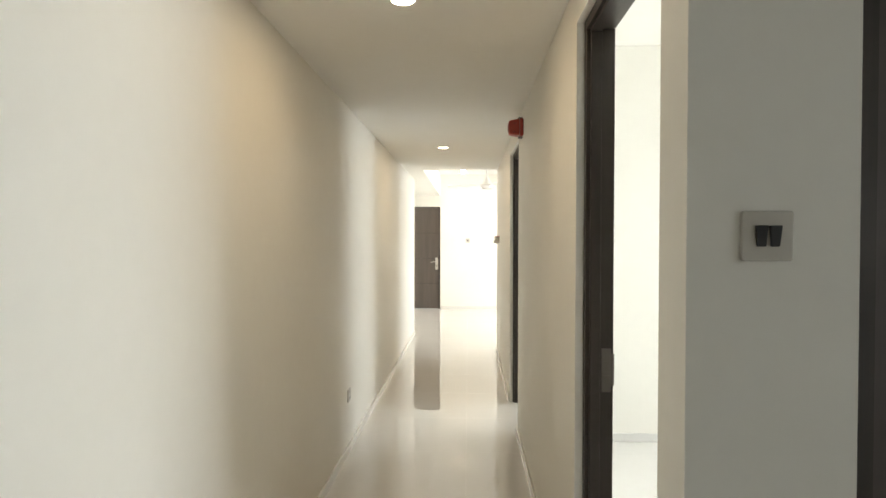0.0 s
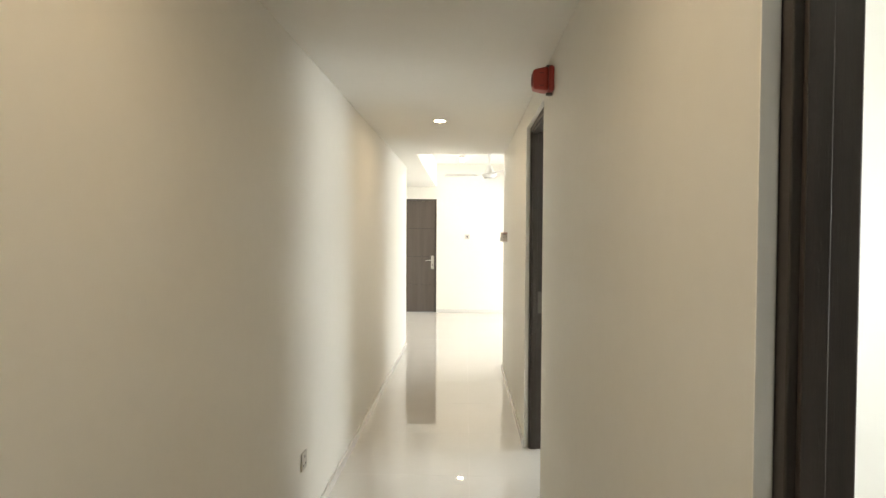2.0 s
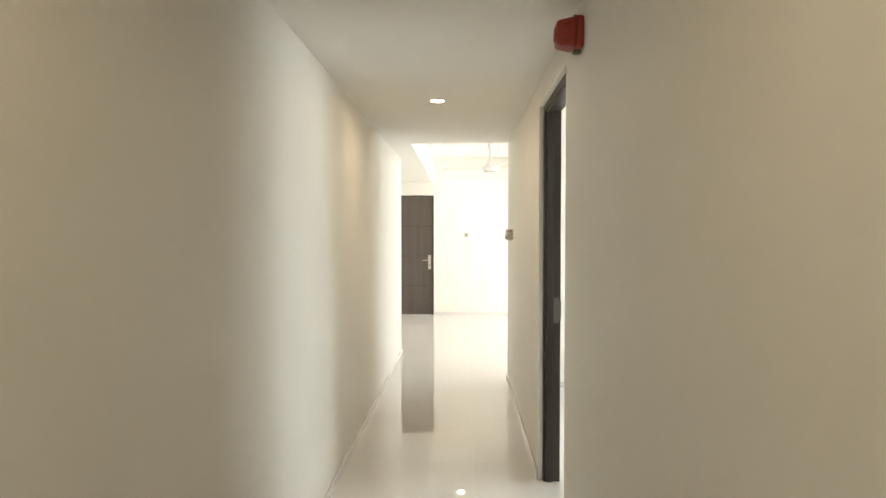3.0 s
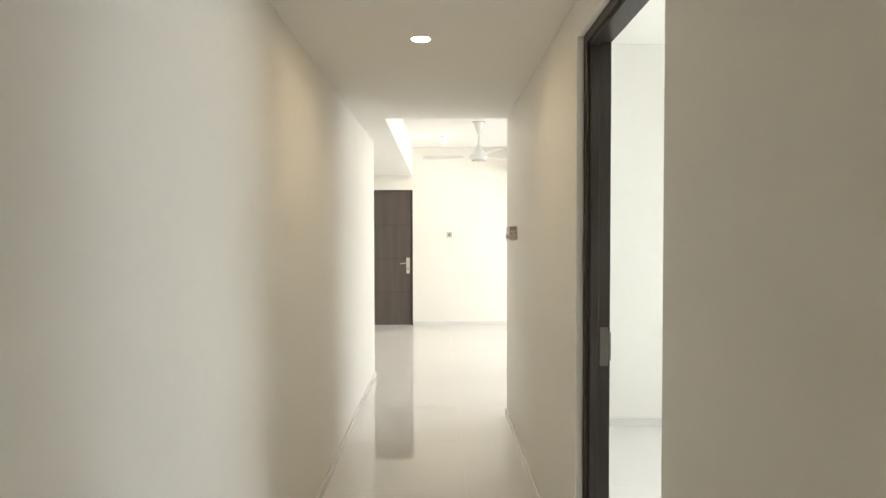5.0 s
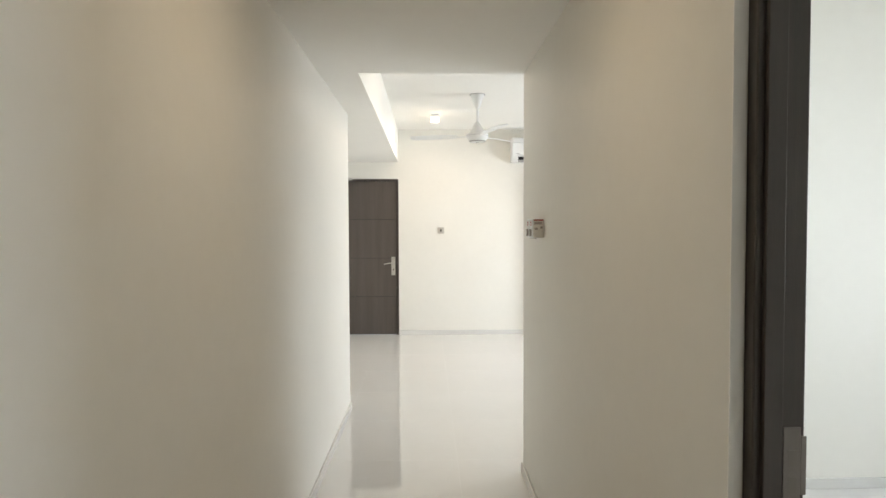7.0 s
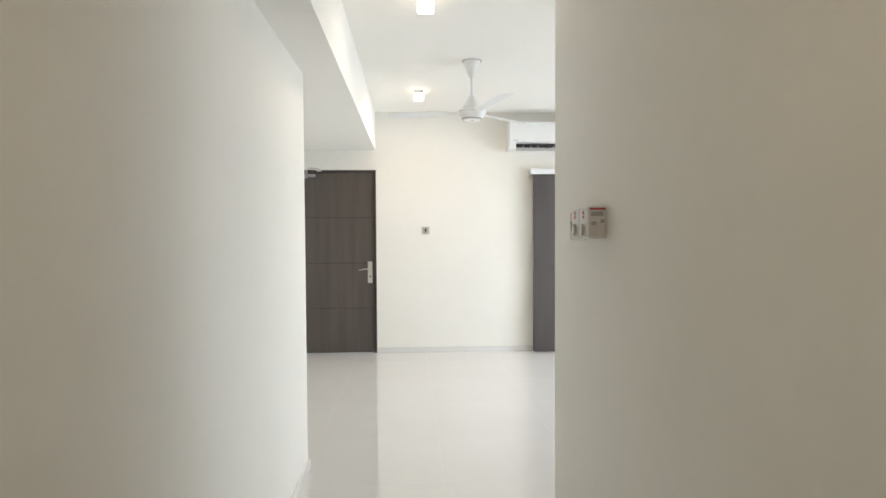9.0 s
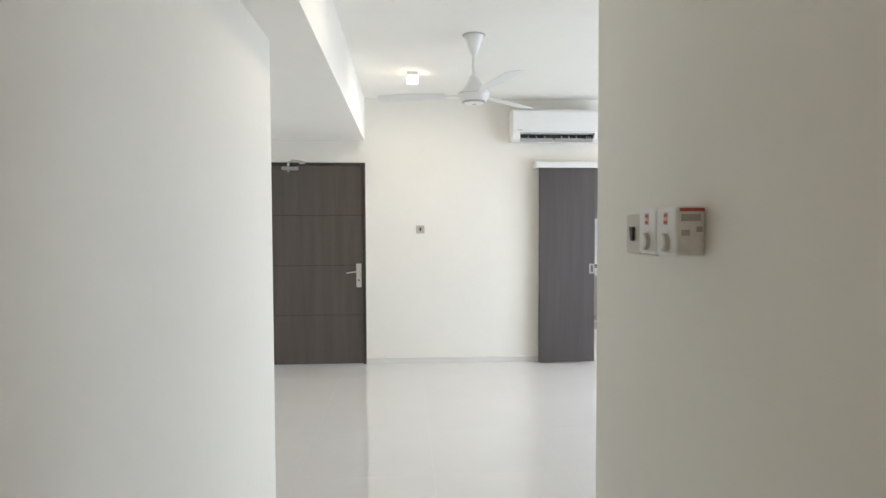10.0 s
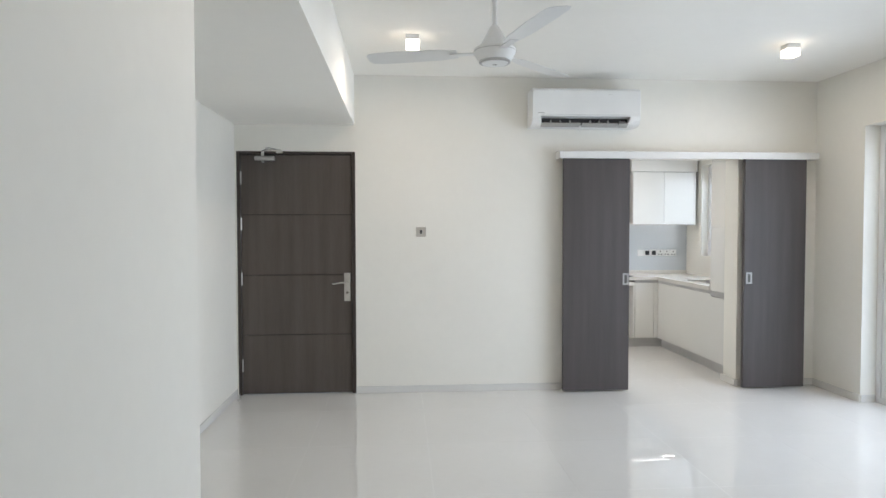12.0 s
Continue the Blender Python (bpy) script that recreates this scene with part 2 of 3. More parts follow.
structure("ceiling_corridor", solid((XL, YS, ZC, XR, YH, ZT), (XA, YL, ZC, XD, YE, ZT), (XL, YH, ZC, XD, YL, ZT)), CEIL, "lowered white plaster ceiling of the corridor", "ceiling")
structure("ceiling_hall", boxes((XD, YH, ZH, XE, YE, ZT + 0.1)), CEIL, "smooth white plaster hall ceiling", "ceiling")
for n, (x0, y0, x1, y1) in enumerate(((XRI, YFI, XE, YP), (XRI, YP + 0.121, XE, YR2), (XR, YS, XE, YF))):
    structure("ceiling_room_%d" % (n + 1), boxes((x0, y0, 2.86, x1, y1, ZT)), CEIL, "white plaster room ceiling", "ceiling")
structure("ceiling_kitchen", boxes((1.05, YEB, 2.6, XE, YK, ZT)), CEIL, "white plaster kitchen ceiling", "ceiling")
structure("roof_slab", boxes((XA - 0.3, YS - 0.3, ZT + 0.1, XEO + 0.1, YK + 0.3, ZT + 0.3)), GROUT, "concrete slab above the rooms", "slab")

FLOOR = structure("floor", boxes((XA - 0.15, YS - 0.15, -0.2, XEO, YK + 0.15, -0.0004)), GROUT, "polished pale porcelain tile floor with thin joints", "floor")
structure("ground", boxes((-400, -400, -25, 400, 400, -24)), GROUND, "distant grey-green ground far below", "ground")

# skirting tiles
SH, ST = 0.06, 0.012
SK = [(XL, YS, XL + ST, YL), (XR - ST, D1[1], XR, D2[0]), (XR - ST, D2[1], XR, YH), (XA, YL, XA + ST, YE - ST), (XA + ST, YL, XL + ST, YL + ST),
      (-0.35, YE - ST, 2.0, YE), (3.13, YE - ST, XE, YE), (XE - ST, 12.17, XE, YE - ST), (XE, 12.17 - ST, XE + 0.128, 12.17), (XR, YF - ST, 0.90, YF),
      (XRI, YP - ST, XE, YP), (XRI, YR2 - ST, XE, YR2), (XR - ST, YH, XE, YH + ST), (3.13 - ST, YE, 3.13, YEB + 0.03)]
for i, (x0, y0, x1, y1) in enumerate(SK):
    structure("baseboard", boxes((x0, y0, 0, x1, y1, SH), bevel=0.002, seg=1), SKIRT, "low pale tile skirting along the wall", "skirting")

# ---- doors ----


def room_door(y0, y1):
    """Dark lining of a room's door opening, with a stop bead and a strike plate; the leaf is swung out of sight."""
    d = tagged(thing("door_frame", (0, 0, 0), "dark wood door lining in an open doorway", "door frame", "room doorways"), kind="structure")
    xa, xb, xm = XR + 0.028, XRI, 0.688
    for name, a, b in (("jamb", y1 - 0.035, y1), ("jamb", y0, y0 + 0.035)):
        part(name, boxes((xa, a, 0, xb, b, ZD - 0.035), bevel=0.003), FRAME, d)
    part("head", boxes((xa, y0, ZD - 0.035, xb, y1, ZD)), FRAME, d)
    part("stop_bead", boxes((xa + 0.014, y1 - 0.047, 0, xm, y1 - 0.0352, ZD - 0.047), bevel=0.002), FRAME, d)
    part("stop_bead", boxes((xa + 0.012, y0 + 0.0352, 0, xm, y0 + 0.047, ZD - 0.047)), FRAME, d)
    part("stop_bead", boxes((xa + 0.012, y0 + 0.036, ZD - 0.047, xm, y1 - 0.036, ZD - 0.0352)), FRAME, d)
    sp = part("strike_plate", boxes((xm + 0.006, y1 - 0.038, 0.945, xb - 0.008, y1 - 0.0351, 1.095), bevel=0.001, seg=1), DULL, d, "dull steel strike plate")
    part("lip", boxes((xb - 0.0078, y1 - 0.038, 0.968, xb + 0.003, y1 - 0.0351, 1.078), bevel=0.001, seg=1), DULL, sp)
    part("latch_hole", boxes((xm + 0.014, y1 - 0.0388, 1.022, xb - 0.016, y1 - 0.0378, 1.052)), INK, sp)
    part("latch_hole", boxes((xm + 0.014, y1 - 0.0388, 0.972, xb - 0.016, y1 - 0.0378, 1.002)), INK, sp)
    part("plaster_edge", boxes((XR, y1 - 0.004, 0, XR + 0.0255, y1, ZD), (XR, y0, ZD - 0.004, XR + 0.0255, y1 - 0.0045, ZD)), CEIL, d, "pale plaster edge")
    return d


room_door(*D1)
room_door(*D2)

d = tagged(thing("door_1", (0.90, YF, 0), "closed dark wood door in the switch wall", "door"), kind="structure")
part("jamb", boxes((0.0, 0.02, 0, 0.04, 0.15, 2.2)), FRAME, d)
part("jamb", boxes((0.92, 0.02, 0, 0.96, 0.15, 2.2)), FRAME, d)
part("head", boxes((0.04, 0.02, 2.16, 0.92, 0.15, 2.2)), FRAME, d)
part("leaf", boxes((0.043, 0.06, 0.005, 0.917, 0.10, 2.157), bevel=0.002, seg=1), WOOD, d)


def lever_handle(d, x, y, z):
    """Steel back plate with a lever pointing to -x and a key hole."""
    h = part("handle_plate", boxes((x - 0.027, y - 0.008, z - 0.165, x + 0.027, y, z + 0.085), bevel=0.003), STEEL, d, "brushed steel handle plate")
    bm = lathe([(0.010, 0), (0.009, 0.050)], 16, pose(x, y - 0.006, z, 90))
    rings = []
    for k in range(15):
        u = k / 14
        cx, cz, h0 = x + 0.008 - 0.134 * u, z + 0.009 * math.sin(5.4 * u) * u - 0.002, 0.0085 - 0.0035 * u
        rings.append([bm.verts.new((cx, y - 0.050 + 0.006 * math.cos(a), cz + h0 * math.sin(a))) for a in (i * math.pi / 5 for i in range(10))])
    for a, b in zip(rings, rings[1:]):
        for i in range(10):
            bm.faces.new((a[i], a[(i + 1) % 10], b[(i + 1) % 10], b[i]))
    bm.faces.new(rings[0][::-1])
    bm.faces.new(rings[-1])
    bmesh.ops.recalc_face_normals(bm, faces=bm.faces)
    part("lever", bm, STEEL, h, smooth=True)
    part("key_hole", lathe([(0.011, 0), (0.011, 0.006)], 16, pose(x, y - 0.0075, z - 0.09, 90)), INK, h)


# entrance door
d = tagged(thing("door_2", (-1.37, YE, 0), "closed dark wood entrance door with three horizontal grooves", "door"), kind="structure")
LX0, LX1 = 0.032, 0.985
part("jamb", boxes((0, -0.004, 0, 0.030, 0.12, 2.13), bevel=0.002, seg=1), FRAME, d)
part("jamb", boxes((0.988, -0.004, 0, 1.02, 0.12, 2.13), bevel=0.002, seg=1), FRAME, d)
part("head", boxes((0.030, -0.004, 2.108, 0.988, 0.12, 2.13)), FRAME, d)
zs = [0.006, 0.527, 1.053, 1.581, 2.105]
leaf = part("leaf", boxes((LX0, 0.022, 0.006, LX1, 0.06, 2.105)), GROOVE, d)
for a, b in zip(zs, zs[1:]):
    part("panel", boxes((LX0, 0.014, a + 0.003, LX1, 0.0218, b - 0.003), bevel=0.0015, seg=1), WOOD, leaf)
for z in (1.90, 1.50, 1.02, 0.26):
    part("hinge", lathe([(0.007, 0), (0.007, 0.11)], 10, pose(0.033, 0.008, z - 0.055)), STEEL, d, "steel hinge")
lever_handle(d, 0.945, 0.0136, 0.985)
cl = part("door_closer", boxes((0.168, -0.045, 2.047, 0.322, 0.0137, 2.086), bevel=0.009, seg=3), PULL, d, "silver door closer")
part("end_cap", boxes((0.162, -0.041, 2.049, 0.1678, 0.0137, 2.084), bevel=0.002, seg=1), PULL, cl)
part("end_cap", boxes((0.3222, -0.041, 2.049, 0.328, 0.0137, 2.084), bevel=0.002, seg=1), PULL, cl)
part("spindle", lathe([(0.013, 2.032), (0.013, 2.0468)], 18, pose(0.228, -0.016, 0)), PULL, cl)
part("spindle", lathe([(0.013, 2.0862), (0.013, 2.128)], 18, pose(0.228, -0.016, 0)), STEEL, cl)
for x0, y0, x1, y1, z in ((0.226, -0.016, 0.300, -0.165, 2.130), (0.300, -0.165, 0.372, -0.030, 2.139)):
    long, turn = math.hypot(x1 - x0, y1 - y0), math.degrees(math.atan2(y1 - y0, x1 - x0))
    bm = boxes((-0.012, -0.011, -0.004, long + 0.012, 0.011, 0.004), bevel=0.002)
    bmesh.ops.transform(bm, matrix=pose(x0, y0, z, 0, 0, turn), verts=bm.verts)
    part("closer_arm", bm, STEEL, cl)
part("arm_bracket", boxes((0.345, -0.045, 2.110, 0.400, -0.0045, 2.1345), bevel=0.003), STEEL, cl)
st = thing("door_stop", (-1.33, YE - 0.16, 0), "small steel door stop on the tiled floor", "door stop")
part("base", lathe([(0.016, 0.0), (0.016, 0.012), (0.010, 0.018)], 16), STEEL, st, smooth=True)
part("post", lathe([(0.006, 0.0175), (0.006, 0.035), (0.011, 0.036), (0.011, 0.048)], 14), STEEL, st, smooth=True)

# kitchen sliding doors
tr = thing("sliding_door_track", (1.436, YE, 2.07), "white aluminium pelmet track above the sliding doors", "door track")
part("pelmet", boxes((0, -0.15, 0, 2.36, -0.138, 0.062), (0, -0.138, 0.05, 2.36, 0, 0.062), bevel=0.0015, seg=1), ALU, tr)
part("end_cap", boxes((-0.003, -0.15, 0, -0.0002, 0, 0.062)), ALU, tr)
part("end_cap", boxes((2.3602, -0.15, 0, 2.363, 0, 0.062)), ALU, tr)
part("rail", boxes((0.01, -0.115, 0.03, 2.35, -0.085, 0.0495)), GREYK, tr)
part("wall_flange", boxes((0.0, -0.02, 0.0625, 2.36, 0, 0.074), bevel=0.001, seg=1), GREYK, tr, "thin grey fixing flange")


def sliding_leaf(x0, x1, pull):
    s = tagged(thing("sliding_door", (x0, 12.643, 0), "open grey-brown laminate sliding door hung before the kitchen opening", "sliding door", "kitchen sliding doors"))
    w = x1 - x0
    part("panel", boxes((0, 0, 0.015, w, 0.04, 2.085), bevel=0.0015, seg=1), WOODG, s)
    part("hanger", boxes((0.08, 0.012, 2.0855, 0.14, 0.028, 2.105)), GREYK, s)
    part("hanger", boxes((w - 0.14, 0.012, 2.0855, w - 0.08, 0.028, 2.105)), GREYK, s)
    p = part("flush_pull", boxes((pull - 0.027, -0.004, 0.955, pull - 0.013, -0.0003, 1.058), (pull + 0.013, -0.004, 0.955, pull + 0.027, -0.0003, 1.058),
                                (pull - 0.013, -0.004, 0.955, pull + 0.013, -0.0003, 0.969), (pull - 0.013, -0.004, 1.044, pull + 0.013, -0.0003, 1.058)), PULL, s, "satin steel flush pull")
    part("recess", boxes((pull - 0.0129, -0.001, 0.9691, pull + 0.0129, -0.0002, 1.0439)), DARKIN, p)


sliding_leaf(1.476, 2.070, 0.562)
sliding_leaf(3.130, 3.703, 0.045)

# ---- electrical fittings ----
# each is built on a wall that faces -y; rz turns it


def rocker_plate(loc, rz, label, rockers=1, group="switch plates", half=0.043):
    """Satin plate with a raised field; its rockers taper downwards and tilt."""
    s = thing("switch_plate", loc, label, "switch", group, rz)
    bm = boxes((-0.0435, -0.008, -half, 0.0435, 0, half))
    bmesh.ops.bevel(bm, geom=[e for e in bm.edges if abs(e.verts[0].co.y - e.verts[1].co.y) > 0.001], offset=0.006, segments=4, profile=0.5, affect="EDGES")
    bmesh.ops.bevel(bm, geom=[e for e in bm.edges if e.verts[0].co.y < -0.0079 and e.verts[1].co.y < -0.0079], offset=0.0025, segments=2, profile=0.5, affect="EDGES")
    part("plate", bm, PLATE, s)
    wide, tall = (0.020, 0.017) if rockers == 1 else (0.019, 0.018)
    for i in range(rockers):
        x = (i - (rockers - 1) / 2) * 0.023
        bm = boxes((x - wide / 2, -0.0125, -tall, x + wide / 2, -0.0078, tall), bevel=0.0012, seg=1)
        for v in bm.verts:
            low = (tall - v.co.z) / (2 * tall)
            v.co.x = x + (v.co.x - x) * (1.1 - 0.3 * low)
            if v.co.y < -0.010:
                v.co.y -= 0.0025 * (1 - low)
        part("rocker", bm, BLACK, s)
    return s


def spur_unit(loc, rz, label, deep=0.042, ink=None):
    s = thing("heater_switch", loc, label, "switch", "surface switch units", rz)
    part("case", boxes((-0.0440, -deep, -0.047, 0.0440, 0, 0.047), bevel=0.007, seg=3), WHITEP, s)
    part("rating_mark", boxes((-0.008, -deep - 0.0010, 0.012, 0.008, -deep + 0.0005, 0.036)), ink or PALEINK, s)
    part("rating_mark", boxes((-0.007, -deep - 0.0016, 0.014, 0.007, -deep - 0.0011, 0.020)), INK if ink is None else REDINK, s)
    part("rating_mark", boxes((-0.007, -deep - 0.0016, 0.027, 0.007, -deep - 0.0011, 0.033)), INK if ink is None else REDINK, s)
    part("dial", lathe([(0.021, 0), (0.020, 0.002), (0.014, 0.003)], 28, pose(0, -deep + 0.0002, -0.021, 90)), WHITEP, s, smooth=True)
    # grey arc stands in for the crescent of shade in the dial's recess
    bm, rim = bmesh.new(), []
    for k in range(13):
        a = radians(-66 + 11 * k)
        rim.append([bm.verts.new((r * math.cos(a) + o, -deep - h, -0.021 + r * 0.92 * math.sin(a))) for r, o, h in ((0.021, 0, 0.001), (0.021, 0, 0.010), (0.017, -0.005, 0.010), (0.017, -0.005, 0.001))])
    for a, b in zip(rim, rim[1:]):
        for k in range(4):
            bm.faces.new((a[k], a[(k + 1) % 4], b[(k + 1) % 4], b[k]))
    bm.faces.new(rim[0])
    bm.faces.new(rim[-1][::-1])
    bmesh.ops.recalc_face_normals(bm, faces=bm.faces)
    part("dial_crescent", bm, PLATE, s)
    return s


rocker_plate((0.743, YF, 1.478), 0, "satin metal switch plate with two black rockers", 2)
rocker_plate((0.225, YE, 1.428), 0, "satin metal switch plate with one black rocker")
# corridor's right wall faces -x: rz = -90
rocker_plate((XR, 7.724, 1.450), -90, "satin metal switch plate with one black rocker", half=0.047)
rocker_plate((XR, 7.635, 1.450), -90, "satin metal switch plate with one black rocker", half=0.047)
spur_unit((XR, 7.524, 1.459), -90, "white surface switch unit with red markings", 0.056, PINK)
s = spur_unit((XR, 7.433, 1.459), -90, "white surface switch unit with red markings and a side sticker", 0.056, PINK)
part("side_sticker", boxes((0.0437, -0.052, -0.044, 0.0446, -0.003, 0.044)), STICKER, s, "grey sticker")
part("sticker_band", boxes((0.0447, -0.050, 0.037, 0.0451, -0.003, 0.043)), REDINK, s, "red sticker band")
part("sticker_mark", boxes((0.0447, -0.047, 0.019, 0.0451, -0.010, 0.032)), MARK, s)
part("sticker_mark", boxes((0.0447, -0.046, -0.008, 0.0451, -0.030, 0.003)), MARK, s)
part("sticker_mark", boxes((0.0447, -0.018, -0.001, 0.0451, -0.006, 0.009)), MARK, s)
# rooms
rocker_plate((1.967, YP, 0.767), 0, "satin metal socket switch plate low on a room wall")
spur_unit((1.880, YP, 0.767), 0, "white surface switch unit beside a socket plate")
rocker_plate((1.927, YR2, 0.754), 0, "satin metal socket switch plate low on a room wall")
spur_unit((1.840, YR2, 0.754), 0, "white surface switch unit beside a socket plate")
# socket on the corridor's left wall, which faces +x
s = thing("wall_socket", (XL, 4.195, 0.395), "satin metal three-pin wall socket above the skirting", "socket", "", 90)
part("plate", boxes((-0.043, -0.009, -0.043, 0.043, 0, 0.043), bevel=0.004), PLATE, s)
part("pin_hole", boxes((-0.005, -0.0098, 0.016, 0.005, -0.0085, 0.028)), BLACK, s)
part("pin_hole", boxes((-0.024, -0.0098, -0.022, -0.010, -0.0085, -0.014)), BLACK, s)
part("pin_hole", boxes((0.010, -0.0098, -0.022, 0.024, -0.0085, -0.014)), BLACK, s)

# fire alarm sounder above the second room's door
s = thing("fire_alarm_sounder", (XR, 4.285, 2.234), "red plastic fire alarm sounder high on the wall", "fire alarm", "", -90)
bm = boxes((-0.054, -0.026, -0.060, 0.054, 0, 0.060), bevel=0.010, seg=3)
part("base", bm, RED, s, smooth=True)
bm = boxes((-0.052, -0.10, -0.058, 0.052, -0.0262, 0.058))
for v in bm.verts:
    if v.co.y < -0.05:
        v.co.x, v.co.z = v.co.x * 0.74, v.co.z * 0.80
bmesh.ops.bevel(bm, geom=list(bm.edges), offset=0.017, segments=4, profile=0.6, affect="EDGES")
part("horn_housing", bm, RED, s, smooth=True)
part("horn_grille", lathe([(0.030, 0.0), (0.030, 0.003), (0.025, 0.004), (0.024, 0.0015), (0.016, 0.0015), (0.015, 0.0035), (0.006, 0.0035)], 28, pose(0, -0.0995, 0, 90)), SHADERED, s, "darker red sounder grille", smooth=True)
# bands in darker red put the shade of the recesses into the colour
for z in (-0.034, 0.026):
    part("slot", boxes((0.040, -0.070, z - 0.003, 0.0478, -0.036, z + 0.003), bevel=0.001, seg=1), SHADERED, s)
part("lug", boxes((-0.014, -0.034, 0.0602, 0.014, -0.004, 0.072), bevel=0.003), INK, s, "dark fixing lug")
part("lug", boxes((-0.014, -0.034, -0.072, 0.014, -0.004, -0.0602), bevel=0.003), INK, s, "dark fixing lug")

# ---- lamps ----


def recessed_light(x, y):
    s = thing("recessed_downlight", (x, y, ZC), "lit round recessed downlight in the ceiling", "downlight", "corridor downlights")
    part("trim_ring", lathe([(0.046, 0), (0.050, -0.0002), (0.051, -0.003), (0.048, -0.005), (0.042, -0.005), (0.041, -0.0002)], 36), WHITEP, s, smooth=True)
    part("diffuser", lathe([(0.041, -0.001), (0.040, -0.004)], 36), BULB, s, "glowing diffuser")


recessed_light(-0.01, 2.335)
recessed_light(-0.01, 6.03)


def box_lamp(x, y, z=ZH, group="hall ceiling lamps"):
    s = thing("ceiling_lamp", (x, y, z), "lit square surface ceiling lamp with frosted shade", "ceiling lamp", group)
    part("base", boxes((-0.047, -0.047, -0.035, 0.047, 0.047, 0), bevel=0.003), WHITEP, s)
    part("shade", boxes((-0.047, -0.047, -0.088, 0.047, 0.047, -0.0352), bevel=0.006), BOXGLOW, s, "glowing frosted shade")


for x, y in ((0.14, 9.24), (0.135, 11.67), (2.91, 11.70)):
    box_lamp(x, y)
# unseen fixture, modelled on the hall lamps to carry the added kitchen light
box_lamp(2.2, 14.0, 2.6, "kitchen ceiling lamps")

# ---- hall: fan, air conditioner, smoke detector ----
s = thing("ceiling_fan", (0.55, 10.60, ZH), "white three-blade ceiling fan at rest on a rod", "ceiling fan")
part("canopy", lathe([(0.068, -0.0042), (0.066, -0.012), (0.050, -0.055), (0.034, -0.105), (0.021, -0.135), (0.013, -0.142)], 36), WHITEP, s, smooth=True)
part("ceiling_plate", lathe([(0.080, 0), (0.080, -0.003), (0.074, -0.004)], 36), GREYK, s, "grey ceiling plate", smooth=True)
part("rod", lathe([(0.0125, -0.12), (0.0125, -0.32)], 18), WHITEP, s, smooth=True)
part("lower_cup", lathe([(0.014, -0.2720), (0.028, -0.2870), (0.055, -0.3370), (0.082, -0.3840), (0.086, -0.3940)], 36), WHITEP, s, smooth=True)
hub = part("motor", lathe([(0.084, -0.3900), (0.106, -0.3950), (0.112, -0.4020), (0.112, -0.4120), (0.104, -0.4320), (0.090, -0.4540), (0.082, -0.4620), (0.06, -0.4660)], 48), WHITEP, s, smooth=True)
part("trim_ring", lathe([(0.083, -0.4615), (0.084, -0.4680), (0.078, -0.4720), (0.072, -0.4725), (0.071, -0.4660)], 40), GREYK, hub, "grey trim ring", smooth=True)
part("cap", lathe([(0.0705, -0.4660), (0.068, -0.4740), (0.03, -0.4780)], 40), WHITEP, hub, smooth=True)
part("seam", lathe([(0.1085, -0.4138), (0.1124, -0.4132), (0.1124, -0.4108), (0.1085, -0.4102)], 48), GREYK, hub, smooth=True)
part("badge", boxes((-0.0120, -0.0030, -0.4805, 0.012, 0.003, -0.4782)), INK, hub)
for a in (45, 165, 285):
    bm = boxes((0.10, -0.022, -0.419, 0.24, 0.022, -0.414), bevel=0.001, seg=1)
    bmesh.ops.transform(bm, matrix=pose(0, 0, 0, 0, 0, a), verts=bm.verts)
    part("blade_bracket", bm, WHITEP, s)
    bm = bmesh.new()
    prof = [(0.20, 0.045), (0.30, 0.062), (0.50, 0.068), (0.64, 0.066), (0.685, 0.055), (0.70, 0.03)]
    ring = [(x, w) for x, w in prof] + [(x, -w) for x, w in prof[::-1]]
    top = [bm.verts.new((x, w, -0.410 + w * 0.16)) for x, w in ring]
    bot = [bm.verts.new((x, w, -0.4135 + w * 0.16)) for x, w in ring]
    bm.faces.new(top)
    bm.faces.new(bot[::-1])
    for i in range(len(ring)):
        j = (i + 1) % len(ring)
        bm.faces.new((top[i], bot[i], bot[j], top[j]))
    bmesh.ops.recalc_face_normals(bm, faces=bm.faces)
    bmesh.ops.transform(bm, matrix=pose(0, 0, 0, 0, 0, a), verts=bm.verts)
    part("blade", bm, WHITEP, s)

ac = thing("air_conditioner", (1.175, YE, 2.345), "white wall-mounted split air conditioner with open louvre", "air conditioner")
AW = 0.945
top = [(-0.002, 0.0752), (-0.002, 0.318), (-0.19, 0.318), (-0.215, 0.310), (-0.228, 0.292), (-0.231, 0.0752)]
bm = extrude(top, 0.0, AW)
bmesh.ops.bevel(bm, geom=[e for e in bm.edges if abs(e.verts[0].co.x - e.verts[1].co.x) < 1e-6 and e.calc_face_angle(0) > 1.2 and e.verts[0].co.z + e.verts[1].co.z > 0.3], offset=0.007, segments=3, profile=0.5, affect="EDGES")
part("casing", bm, WHITEP, ac)
low = [(-0.002, 0.0), (-0.002, 0.075), (-0.2305, 0.075), (-0.15, 0.070), (-0.11, 0.02), (-0.10, 0.0)]
part("outlet_body", extrude(low, 0.072, AW - 0.088), WHITEP, ac)
side = [(-0.002, -0.002), (-0.002, 0.075), (-0.2305, 0.075), (-0.222, 0.040), (-0.200, 0.014), (-0.16, -0.002)]
